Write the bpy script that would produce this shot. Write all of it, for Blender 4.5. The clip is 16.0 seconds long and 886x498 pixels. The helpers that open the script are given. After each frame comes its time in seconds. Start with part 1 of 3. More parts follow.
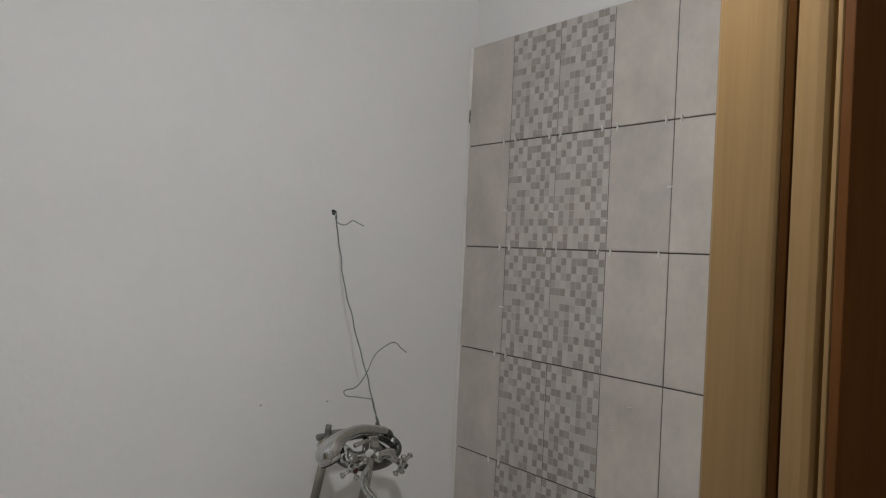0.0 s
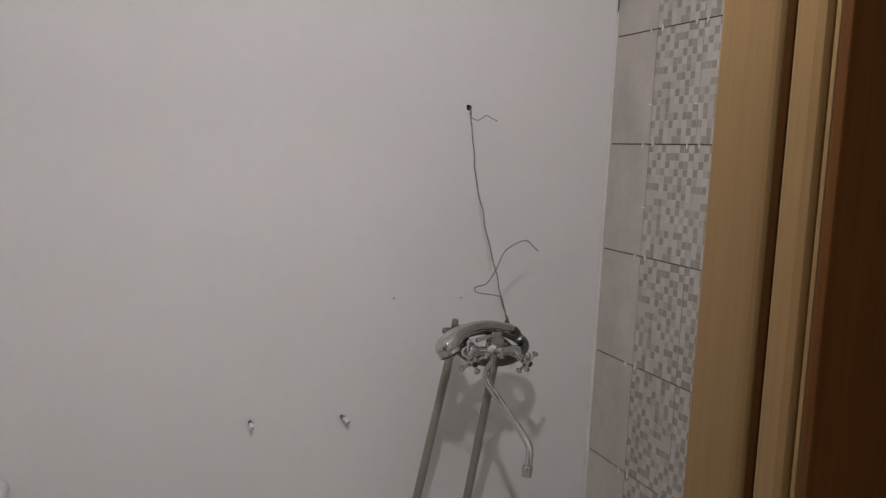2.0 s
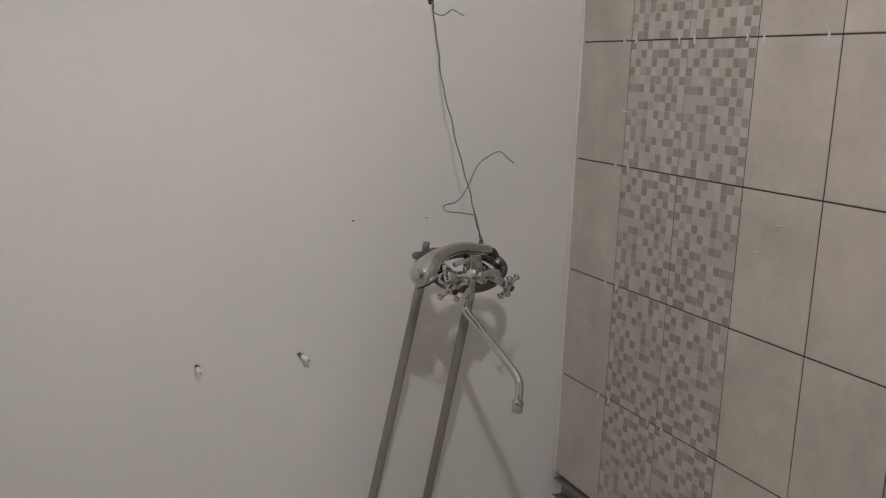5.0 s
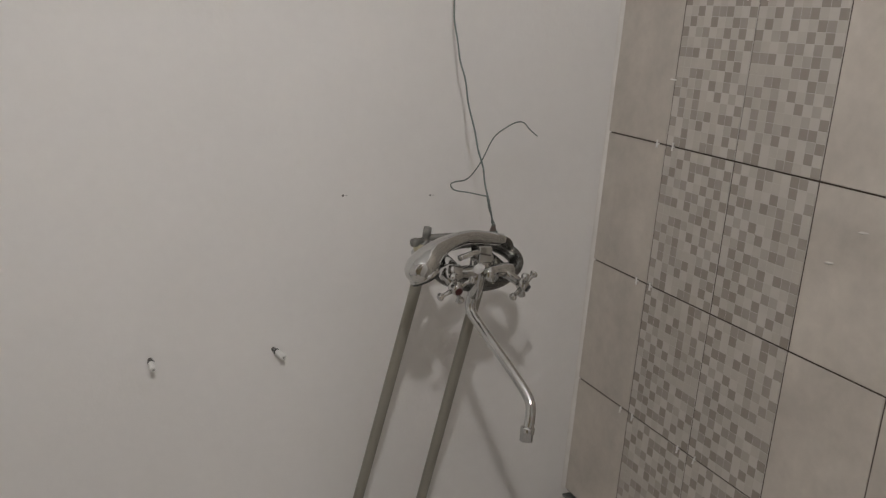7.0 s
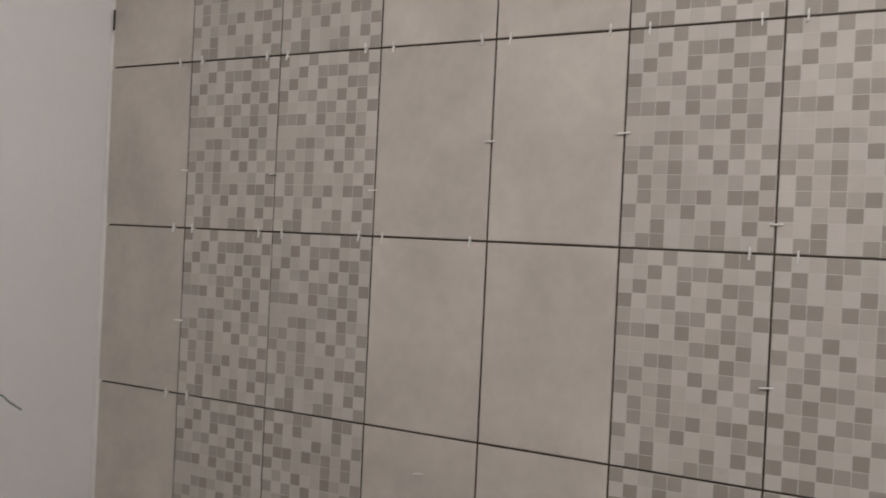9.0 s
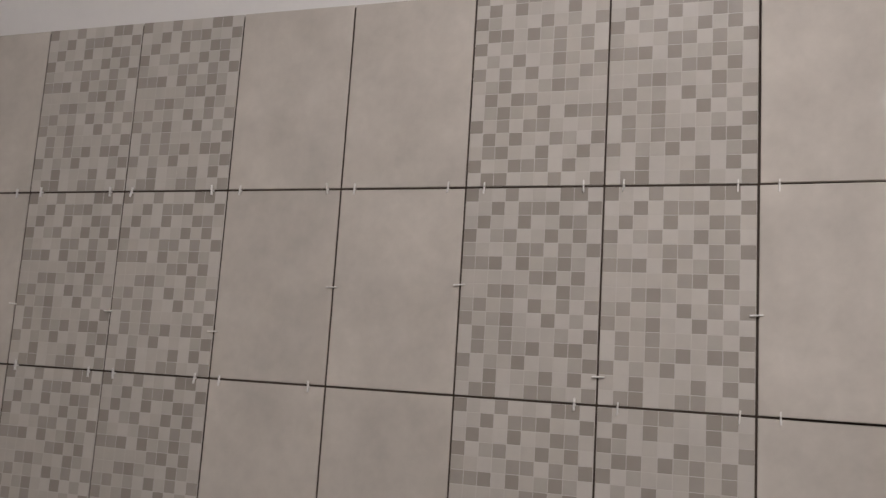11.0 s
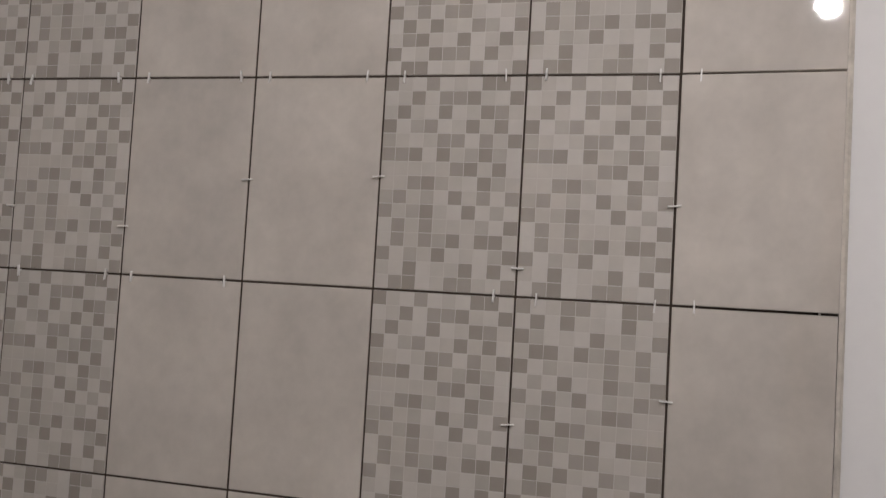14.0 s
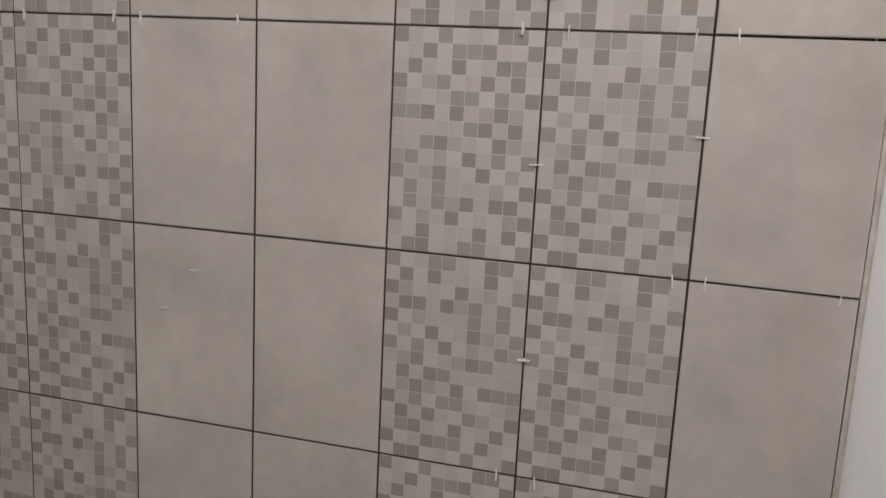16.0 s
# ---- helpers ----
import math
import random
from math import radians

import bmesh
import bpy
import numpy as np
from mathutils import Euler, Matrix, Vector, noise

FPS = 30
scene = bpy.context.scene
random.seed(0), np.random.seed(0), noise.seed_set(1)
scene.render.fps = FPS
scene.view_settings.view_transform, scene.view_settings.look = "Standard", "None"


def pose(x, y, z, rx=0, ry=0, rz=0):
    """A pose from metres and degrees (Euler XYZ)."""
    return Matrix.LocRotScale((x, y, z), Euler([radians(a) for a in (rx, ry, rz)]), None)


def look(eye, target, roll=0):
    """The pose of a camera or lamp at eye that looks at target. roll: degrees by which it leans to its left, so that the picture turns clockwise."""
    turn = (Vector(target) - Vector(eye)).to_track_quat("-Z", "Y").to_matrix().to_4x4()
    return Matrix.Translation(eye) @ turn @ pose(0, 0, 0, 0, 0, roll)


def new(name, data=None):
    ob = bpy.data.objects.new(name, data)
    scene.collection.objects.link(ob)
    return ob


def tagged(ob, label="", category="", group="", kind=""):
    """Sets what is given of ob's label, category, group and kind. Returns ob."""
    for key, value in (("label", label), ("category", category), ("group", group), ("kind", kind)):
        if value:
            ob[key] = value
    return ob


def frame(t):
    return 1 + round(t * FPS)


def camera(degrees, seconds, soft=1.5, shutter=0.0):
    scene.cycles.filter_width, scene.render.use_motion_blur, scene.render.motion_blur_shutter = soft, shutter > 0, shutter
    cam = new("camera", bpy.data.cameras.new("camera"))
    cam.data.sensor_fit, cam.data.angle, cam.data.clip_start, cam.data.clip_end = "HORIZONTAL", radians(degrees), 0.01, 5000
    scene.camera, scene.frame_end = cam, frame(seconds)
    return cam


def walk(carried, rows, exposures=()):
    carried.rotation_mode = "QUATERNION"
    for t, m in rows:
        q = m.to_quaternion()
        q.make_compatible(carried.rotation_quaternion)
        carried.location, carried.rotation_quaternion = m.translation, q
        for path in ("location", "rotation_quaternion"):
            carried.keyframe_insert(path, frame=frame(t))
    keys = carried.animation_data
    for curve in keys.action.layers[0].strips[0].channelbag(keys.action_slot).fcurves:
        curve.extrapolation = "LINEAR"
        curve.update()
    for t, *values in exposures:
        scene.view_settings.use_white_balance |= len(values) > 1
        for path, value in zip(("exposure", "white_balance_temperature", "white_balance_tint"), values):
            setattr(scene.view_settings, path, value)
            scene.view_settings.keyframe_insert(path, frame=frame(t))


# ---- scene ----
cam = camera(54.1, 16.0, soft=1.25, shutter=0.3)
PATH = [
    (0, (-1.494, -2.173, 1.498), (-0.404, -0.496, 1.503), 2.6),
    (0.5, (-1.478, -2.162, 1.485), (-0.391, -0.484, 1.449), 2.6),
    (1, (-1.442, -2.145, 1.462), (-0.411, -0.436, 1.336), 1.9),
    (1.5, (-1.352, -2.179, 1.472), (-0.521, -0.369, 1.302), 2.9),
    (2, (-1.295, -2.222, 1.461), (-0.624, -0.35, 1.245), 2.9),
    (2.5, (-1.289, -2.232, 1.463), (-0.716, -0.34, 1.161), 2.4),
    (3, (-1.301, -2.185, 1.444), (-0.815, -0.28, 1.076), 2.3),
    (3.5, (-1.312, -2.092, 1.454), (-0.751, -0.209, 1.082), 1.8),
    (4, (-1.339, -2.016, 1.445), (-0.572, -0.207, 1.075), 1.4),
    (6.5, (-1.262, -1.784, 1.404), (-0.383, -0.047, 0.941), 2.6),
    (7, (-1.178, -1.651, 1.414), (-0.351, 0.102, 0.921), 4.6),
    (7.5, (-1.125, -1.501, 1.429), (-0.056, 0.143, 1.038), 2.9),
    (8, (-1.133, -1.376, 1.455), (0.271, 0.017, 1.157), -0.2),
    (8.5, (-1.16, -1.355, 1.498), (0.473, -0.214, 1.323), 1.2),
    (9, (-1.179, -1.359, 1.512), (0.589, -0.423, 1.497), 2.7),
    (9.5, (-1.184, -1.365, 1.523), (0.633, -0.533, 1.593), 2.7),
    (10, (-1.193, -1.373, 1.533), (0.642, -0.594, 1.697), 2.9),
    (12.5, (-1.192, -1.416, 1.548), (0.714, -0.906, 1.874), 3.8),
    (13, (-1.18, -1.416, 1.534), (0.738, -0.912, 1.797), 3.7),
    (13.5, (-1.169, -1.41, 1.532), (0.762, -0.921, 1.711), 3.4),
    (14, (-1.16, -1.409, 1.515), (0.774, -0.91, 1.618), 3.3),
    (14.5, (-1.157, -1.412, 1.495), (0.775, -0.895, 1.506), 3.3),
    (15, (-1.145, -1.408, 1.471), (0.773, -0.857, 1.342), 3.1),
    (15.5, (-1.128, -1.403, 1.457), (0.781, -0.871, 1.193), 3.0),
    (16, (-1.119, -1.404, 1.444), (0.774, -0.878, 1.068), 2.9),
]
EXPOSURES = ((0.0, 0.04, 6350, 9), (0.5, 0.06, 6450, 14), (1.5, 0.1, 6500, 16), (3.0, 0.18, 6550, 16), (4.0, 0.18, 6650, 15), (7.0, 0.26, 6750, 12), (9.0, 0.22, 6700, 14),
             (12.5, -0.05, 6750, 17), (14.5, 0.08, 6650, 16), (16.0, 0.34, 6650, 15))
walk(cam, [(t, look(eye, target, roll)) for t, eye, target, roll in PATH], EXPOSURES)

# ---- light: one bare bulb over the doorway inside the bathroom, an added weak fill in the dark corridor ----
BULB_AT = (-1.18, -1.617, 2.17)
BULB_AIM = Vector((0.38, 0.62, -0.72)).normalized()
BULB_POWER = 745.0
CORRIDOR_FILL_POWER = 38.0
world = bpy.data.worlds.new("world")
scene.world = world
world.use_nodes = True
world.node_tree.nodes["Background"].inputs["Color"].default_value = (0.5, 0.52, 0.6, 1)
world.node_tree.nodes["Background"].inputs["Strength"].default_value = 0.02


# ---- materials ----
def material(name, colour, rough=0.5, metal=0.0, spots=0.0, spot_scale=3.0, grain=0.0, grain_scale=60.0, bump=0.0,
             bump_scale=90.0, random_amount=0.0, coat=0.0, stretch=(1, 1, 1), ior=1.5, rough_var=0.0):
    """A principled surface with two scales of tone, fine relief and a change of tone from piece to piece."""
    m = bpy.data.materials.new(name)
    m.use_nodes = True
    nodes, links = m.node_tree.nodes, m.node_tree.links
    b = nodes["Principled BSDF"]
    b.inputs["Roughness"].default_value = rough
    b.inputs["Metallic"].default_value = metal
    b.inputs["IOR"].default_value = ior
    b.inputs["Coat Weight"].default_value = coat
    b.inputs["Coat Roughness"].default_value = 0.08
    place = nodes.new("ShaderNodeTexCoord")
    scale = nodes.new("ShaderNodeMapping")
    scale.inputs["Scale"].default_value = stretch
    info = nodes.new("ShaderNodeObjectInfo")
    shift = nodes.new("ShaderNodeVectorMath")
    shift.operation = "MULTIPLY_ADD"
    links.new(info.outputs["Random"], shift.inputs[0])
    shift.inputs[1].default_value = (17.0, 31.0, 23.0)
    links.new(place.outputs["Object"], shift.inputs[2])
    links.new(shift.outputs[0], scale.inputs["Vector"])
    value = nodes.new("ShaderNodeValue")
    value.outputs[0].default_value = 1.0
    out = value.outputs[0]

    def add_tone(source, centre, amount, before):
        mad = nodes.new("ShaderNodeMath")
        mad.operation = "MULTIPLY_ADD"
        links.new(source, mad.inputs[0])
        mad.inputs[1].default_value = 2 * amount
        mad.inputs[2].default_value = 1 - 2 * amount * centre
        mul = nodes.new("ShaderNodeMath")
        mul.operation = "MULTIPLY"
        links.new(before, mul.inputs[0])
        links.new(mad.outputs[0], mul.inputs[1])
        return mul.outputs[0]

    def cloud(size, detail):
        n = nodes.new("ShaderNodeTexNoise")
        n.inputs["Scale"].default_value = size
        n.inputs["Detail"].default_value = detail
        n.inputs["Roughness"].default_value = 0.6
        links.new(scale.outputs[0], n.inputs["Vector"])
        return n.outputs["Fac"]

    if spots:
        out = add_tone(cloud(spot_scale, 4), 0.5, spots, out)
    if grain:
        out = add_tone(cloud(grain_scale, 3), 0.5, grain, out)
    if random_amount:
        out = add_tone(info.outputs["Random"], 0.5, random_amount, out)
    mix = nodes.new("ShaderNodeVectorMath")
    mix.operation = "SCALE"
    mix.inputs[0].default_value = colour
    links.new(out, mix.inputs["Scale"])
    links.new(mix.outputs[0], b.inputs["Base Color"])
    if rough_var:
        r = nodes.new("ShaderNodeMath")
        r.operation = "MULTIPLY_ADD"
        links.new(cloud(spot_scale * 2.3, 4), r.inputs[0])
        r.inputs[1].default_value = 2 * rough_var
        r.inputs[2].default_value = rough - rough_var
        links.new(r.outputs[0], b.inputs["Roughness"])
    if bump:
        n = nodes.new("ShaderNodeBump")
        n.inputs["Strength"].default_value = 1.0
        n.inputs["Distance"].default_value = bump
        links.new(cloud(bump_scale, 3), n.inputs["Height"])
        links.new(n.outputs[0], b.inputs["Normal"])
    return m


plaster = material("white_plaster", (0.79, 0.772, 0.754), 0.85, spots=0.06, spot_scale=1.6, grain=0.025, grain_scale=45, bump=0.0006, bump_scale=55)
plaster_door = material("door_wall_plaster", (0.86, 0.855, 0.85), 0.8, spots=0.05, spot_scale=2.0, bump=0.0005, bump_scale=55)
ceiling_paint = material("ceiling_paint", (0.86, 0.85, 0.84), 0.9, spots=0.04)
screed = material("grey_screed", (0.62, 0.6, 0.57), 0.9, spots=0.25, spot_scale=4, grain=0.2, bump=0.002)
hall_paper = material("beige_wallpaper", (0.42, 0.36, 0.25), 0.85, spots=0.3, spot_scale=40, grain=0.25, grain_scale=160, bump=0.002)
adhesive = material("dark_adhesive", (0.055, 0.04, 0.03), 0.95, spots=0.4, spot_scale=30, bump=0.002)
edge_adhesive = material("beige_adhesive", (0.6, 0.55, 0.48), 0.95, spots=0.3, spot_scale=25, grain=0.3, bump=0.002)
TILE = dict(ior=1.62, rough=0.028, rough_var=0.015, random_amount=0.03, bump=0.00008, bump_scale=14)
tile_plain = material("plain_glazed_tile", (0.545, 0.497, 0.444), spots=0.3, spot_scale=7, grain=0.1, grain_scale=40, **TILE)
tile_base = material("mosaic_tile_lines", (0.55, 0.512, 0.469), spots=0.06, spot_scale=20, **TILE)
tile_dark = material("mosaic_dark_cell", (0.318, 0.283, 0.247), spots=0.12, spot_scale=22, **TILE)
tile_brown = material("mosaic_brown_cell", (0.362, 0.326, 0.286), spots=0.14, spot_scale=22, **TILE)
tile_mid = material("mosaic_middle_cell", (0.435, 0.396, 0.354), spots=0.14, spot_scale=22, **TILE)
tile_light = material("mosaic_light_cell", (0.5, 0.461, 0.417), spots=0.13, spot_scale=22, **TILE)
tile_pale = material("mosaic_pale_cell", (0.545, 0.507, 0.465), spots=0.12, spot_scale=22, **TILE)
corner_filler = material("corner_filler", (0.72, 0.69, 0.66), 0.8, spots=0.2, spot_scale=12, bump=0.0008, bump_scale=60)
biscuit = material("tile_biscuit", (0.62, 0.56, 0.5), 0.9, spots=0.2)
# Pale colour that paints the glint of the tile droplets.
drop_glint = material("pale_drop_glint", (0.65, 0.62, 0.58), 0.08)
spacer_plastic = material("white_spacer_plastic", (0.77, 0.75, 0.72), 0.4)
pine = material("varnished_pine", (0.252, 0.154, 0.064), 0.42, ior=1.35, spots=0.38, spot_scale=2.6, grain=0.18, grain_scale=16, stretch=(9, 9, 0.35), bump=0.0004, bump_scale=18)
mahogany = material("dark_brown_wood", (0.11, 0.04, 0.009), 0.5, ior=1.25, spots=0.35, spot_scale=4, grain=0.3, grain_scale=20, stretch=(9, 9, 0.4), bump=0.0004, bump_scale=20)
chrome = material("chrome", (0.55, 0.55, 0.54), 0.035, 1.0, spots=0.1, spot_scale=30, rough_var=0.05)
bright_steel = material("bright_steel", (0.92, 0.92, 0.9), 0.3, 0.55, spots=0.15, spot_scale=60)
dark_steel = material("dark_steel", (0.12, 0.12, 0.12), 0.35, 0.9)
hose_metal = material("steel_hose_braid", (0.16, 0.16, 0.155), 0.25, 1.0, spots=0.2, spot_scale=60)
zinc = material("galvanised_steel", (0.33, 0.34, 0.33), 0.4, 0.9, spots=0.3, spot_scale=20, grain=0.2, grain_scale=120)
dull_steel = material("dull_grey_steel", (0.2, 0.195, 0.18), 0.55, 0.5, spots=0.2, spot_scale=30)
ppr = material("grey_polypropylene", (0.275, 0.258, 0.22), 0.45, spots=0.12, spot_scale=8, grain=0.05)
wire_green = material("green_grey_wire", (0.165, 0.198, 0.185), 0.6, spots=0.3, spot_scale=30)
black_hole = material("dark_hole", (0.012, 0.011, 0.01), 0.95)
pit_grey = material("grey_pit", (0.16, 0.15, 0.14), 0.95)
cap_red = material("red_plastic", (0.045, 0.005, 0.005), 0.3)
cream_plastic = material("cream_plastic", (0.42, 0.38, 0.27), 0.4, spots=0.1, spot_scale=20)
rusty_steel = material("rusty_brown_steel", (0.13, 0.1, 0.085), 0.7, spots=0.4, spot_scale=60)
# Dark brown that paints the shade inside the jamb groove.
groove_shade_brown = material("brown_groove_shade", (0.055, 0.021, 0.004), 0.9, ior=1.15, spots=0.2, spot_scale=30)
black_rubber = material("black_rubber", (0.02, 0.02, 0.02), 0.6)
ceramic = material("white_ceramic", (0.7, 0.7, 0.69), 0.09, coat=0.5, spots=0.03, spot_scale=6)
cord_white = material("white_cord", (0.7, 0.7, 0.68), 0.5)
bulb_glow = bpy.data.materials.new("glowing_bulb")
bulb_glow.use_nodes = True
bulb_glow.node_tree.nodes["Principled BSDF"].inputs["Emission Color"].default_value = (0.99, 1.0, 1.01, 1)
bulb_glow.node_tree.nodes["Principled BSDF"].inputs["Emission Strength"].default_value = BULB_POWER


# ---- building helpers ----
def part(name, bm, mat, parent=None, label="", smooth=False):
    """Links a bmesh as one mesh object, under a thing or a part."""
    me = bpy.data.meshes.new(name)
    bmesh.ops.recalc_face_normals(bm, faces=bm.faces)
    if smooth:
        for f in bm.faces:
            f.smooth = True
    bm.to_mesh(me)
    bm.free()
    for one in (mat if isinstance(mat, (list, tuple)) else (mat,)):
        me.materials.append(one)
    ob = new(name, me)
    ob.parent = parent
    if label:
        tagged(ob, label)
    return ob


def thing(name, label, category, group="", kind=""):
    return tagged(new(name), label, category, group, kind)


def box(lo, hi, bevel=0.0, bm=None, segments=2):
    bm = bm or bmesh.new()
    size = [h - l for l, h in zip(lo, hi)]
    mid = [(h + l) / 2 for l, h in zip(lo, hi)]
    got = bmesh.ops.create_cube(bm, size=1, matrix=Matrix.LocRotScale(mid, None, size))
    if bevel:
        edges = list({e for v in got["verts"] for e in v.link_edges})
        bmesh.ops.bevel(bm, geom=edges, offset=bevel, segments=segments, profile=0.5, affect="EDGES")
    return bm


def turned(profile, axis_from, axis_to, segments=24, bm=None):
    """A lathe shape: (distance along the axis 0..1, radius) pairs."""
    bm = bm or bmesh.new()
    a, b = Vector(axis_from), Vector(axis_to)
    w = (b - a).normalized()
    u = w.orthogonal().normalized()
    v = w.cross(u)
    rings = []
    for s, r in profile:
        c = a.lerp(b, s)
        rings.append([bm.verts.new(c + max(r, 0.0001) * (math.cos(k) * u + math.sin(k) * v))
                      for k in (2 * math.pi * i / segments for i in range(segments))])
    for p, q in zip(rings, rings[1:]):
        for i in range(segments):
            j = (i + 1) % segments
            bm.faces.new((p[i], p[j], q[j], q[i]))
    bm.faces.new(rings[0])
    bm.faces.new(rings[-1][::-1])
    return bm


def smooth_line(points, steps=8):
    """A Catmull-Rom line through the points."""
    ps = [Vector(p) for p in points]
    ps = [2 * ps[0] - ps[1]] + ps + [2 * ps[-1] - ps[-2]]
    out = []
    for i in range(1, len(ps) - 2):
        for k in range(steps):
            t = k / steps
            p0, p1, p2, p3 = ps[i - 1:i + 3]
            out.append(0.5 * (2 * p1 + (p2 - p0) * t + (2 * p0 - 5 * p1 + 4 * p2 - p3) * t * t + (3 * p1 - p0 - 3 * p2 + p3) * t ** 3))
    return out + [ps[-2]]


def tube(points, radius, segments=12, bm=None, rib=None):
    """A round bar along a line; radius is a number or a function of 0..1; rib gives the rings of a hose."""
    bm = bm or bmesh.new()
    n = len(points)
    u = None
    rings = []
    for i, p in enumerate(points):
        w = (points[min(i + 1, n - 1)] - points[max(i - 1, 0)]).normalized()
        u = w.orthogonal().normalized() if u is None else (u - u.dot(w) * w).normalized()
        v = w.cross(u)
        r = radius(i / (n - 1)) if callable(radius) else radius
        if rib and i % 2:
            r *= rib
        rings.append([bm.verts.new(p + r * (math.cos(k) * u + math.sin(k) * v)) for k in (2 * math.pi * j / segments for j in range(segments))])
    for p, q in zip(rings, rings[1:]):
        for i in range(segments):
            j = (i + 1) % segments
            bm.faces.new((p[i], p[j], q[j], q[i]))
    bm.faces.new(rings[0])
    bm.faces.new(rings[-1][::-1])
    return bm


def structure(name, bm, mat, label, category, smooth=False):
    return tagged(part(name, bm, mat, smooth=smooth), label, category, "", "structure")


# ---- the room's shell ----
WEST, NORTH, CEILING = -2.45, 0.01, 2.6
DOOR_IN, DOOR_OUT = -1.7, -1.776          # the two faces of the door wall
JAMB, JAMB_LEFT, HEAD = -0.88, -1.86, 2.14  # the clear opening
structure("floor", box((-2.6, -3.6, -0.12), (1.1, 0.2, 0.0)), screed, "bare pale grey concrete screed floor", "floor")
structure("ceiling", box((-2.6, -3.6, CEILING), (1.1, 0.2, CEILING + 0.12)), ceiling_paint, "plain white painted ceiling", "ceiling")
structure("wall_west", box((WEST - 0.12, DOOR_IN, 0), (WEST, NORTH, CEILING)), plaster, "plain white plastered wall", "wall")
structure("wall_east", box((0.014, DOOR_IN, 0), (0.13, NORTH, CEILING)), plaster, "wall clad with beige and mosaic tiles under white plaster", "tiled wall")
wall_east = bpy.data.objects["wall_east"]

# The north wall, with a drilled hole for the wire.
HOLE = Vector((-0.441, NORTH, 1.592))


def wall_with_hole(lo, hi, centre, radius, depth):
    """A slab with a round blind hole in its face towards -y."""
    bm = bmesh.new()
    ring = 16
    rim, deep, far = [], [], []
    half = 0.06
    for i in range(ring):
        k = 2 * math.pi * i / ring
        r = radius * (1 + 0.16 * math.sin(3 * k + 1) + 0.1 * math.cos(5 * k))
        c, s = math.cos(k), math.sin(k)
        rim.append(bm.verts.new((centre.x + r * c, lo[1], centre.z + r * s)))
        deep.append(bm.verts.new((centre.x + 0.8 * r * c, lo[1] + depth, centre.z + 0.8 * r * s)))
        q = half / max(abs(c), abs(s))
        far.append(bm.verts.new((centre.x + q * c, lo[1], centre.z + q * s)))
    for i in range(ring):
        j = (i + 1) % ring
        bm.faces.new((rim[i], rim[j], far[j], far[i]))
        bm.faces.new((rim[i], rim[j], deep[j], deep[i])).material_index = 1
    bm.faces.new(deep).material_index = 1
    xs = (lo[0], centre.x - half, centre.x + half, hi[0])
    zs = (lo[2], centre.z - half, centre.z + half, hi[2])
    for a in range(3):
        for b in range(3):
            if (a, b) != (1, 1):
                bm.faces.new([bm.verts.new((x, lo[1], z)) for x, z in ((xs[a], zs[b]), (xs[a + 1], zs[b]), (xs[a + 1], zs[b + 1]), (xs[a], zs[b + 1]))])
    bmesh.ops.remove_doubles(bm, verts=bm.verts, dist=0.0004)
    box((lo[0], lo[1] + depth + 0.01, lo[2]), hi, bm=bm)
    return bm


structure("wall_north", wall_with_hole((WEST - 0.12, NORTH, 0), (0.13, 0.13, CEILING), HOLE, 0.0075, 0.03), (plaster, black_hole),
          "white plastered wall with a small drilled hole", "wall")

wall_north = bpy.data.objects["wall_north"]
bm = bmesh.new()
rows = []
for i in range(81):
    z = 0.305 + (2.119 - 0.305) * i / 80
    w = 0.010 + 0.004 * noise.noise((z * 4, 0.3, 2.0))
    rows.append([bm.verts.new((0.0015 - w * (1 - math.sin(k * math.pi / 16)), NORTH - 0.0005 - w * (1 - math.cos(k * math.pi / 16)), z)) for k in range(9)])
for p, q in zip(rows, rows[1:]):
    for i in range(8):
        bm.faces.new((p[i], p[i + 1], q[i + 1], q[i]))
part("corner_filler", bm, corner_filler, wall_north, "thin off-white filler in the corner", smooth=True)
part("corner_crack", box((-0.0065, 0.0, 1.89), (-0.0035, 0.003, 1.93), 0.001), black_hole, wall_north, "short dark crack in the corner")

# The door wall and the corridor behind it.
structure("wall_south", box((JAMB + 0.04, DOOR_OUT, 0), (1.0, DOOR_IN, CEILING)), plaster_door, "white plastered wall beside the doorway", "wall")
structure("wall_south_west", box((-2.57, DOOR_OUT, 0), (JAMB_LEFT - 0.04, DOOR_IN, CEILING)), plaster_door, "white plastered wall beside the doorway", "wall")
structure("wall_south_lintel", box((JAMB_LEFT - 0.04, DOOR_OUT, HEAD + 0.04), (JAMB + 0.04, DOOR_IN, CEILING)), plaster_door, "white plastered lintel over the doorway", "wall")
structure("wall_corridor", box((-0.7998, DOOR_OUT - 0.006, 0), (1.0, DOOR_OUT - 0.002, CEILING)), hall_paper, "beige textured corridor wall", "wall")
structure("wall_corridor_east", box((0.9, -3.6, 0), (1.0, DOOR_OUT - 0.01, CEILING)), hall_paper, "beige textured corridor wall", "wall")
structure("wall_corridor_south", box((-2.57, -3.6, 0), (1.0, -3.5, CEILING)), hall_paper, "beige textured corridor wall", "wall")
structure("wall_corridor_west", box((-2.57, -3.5, 0), (-2.47, DOOR_OUT, CEILING)), hall_paper, "beige textured corridor wall", "wall")


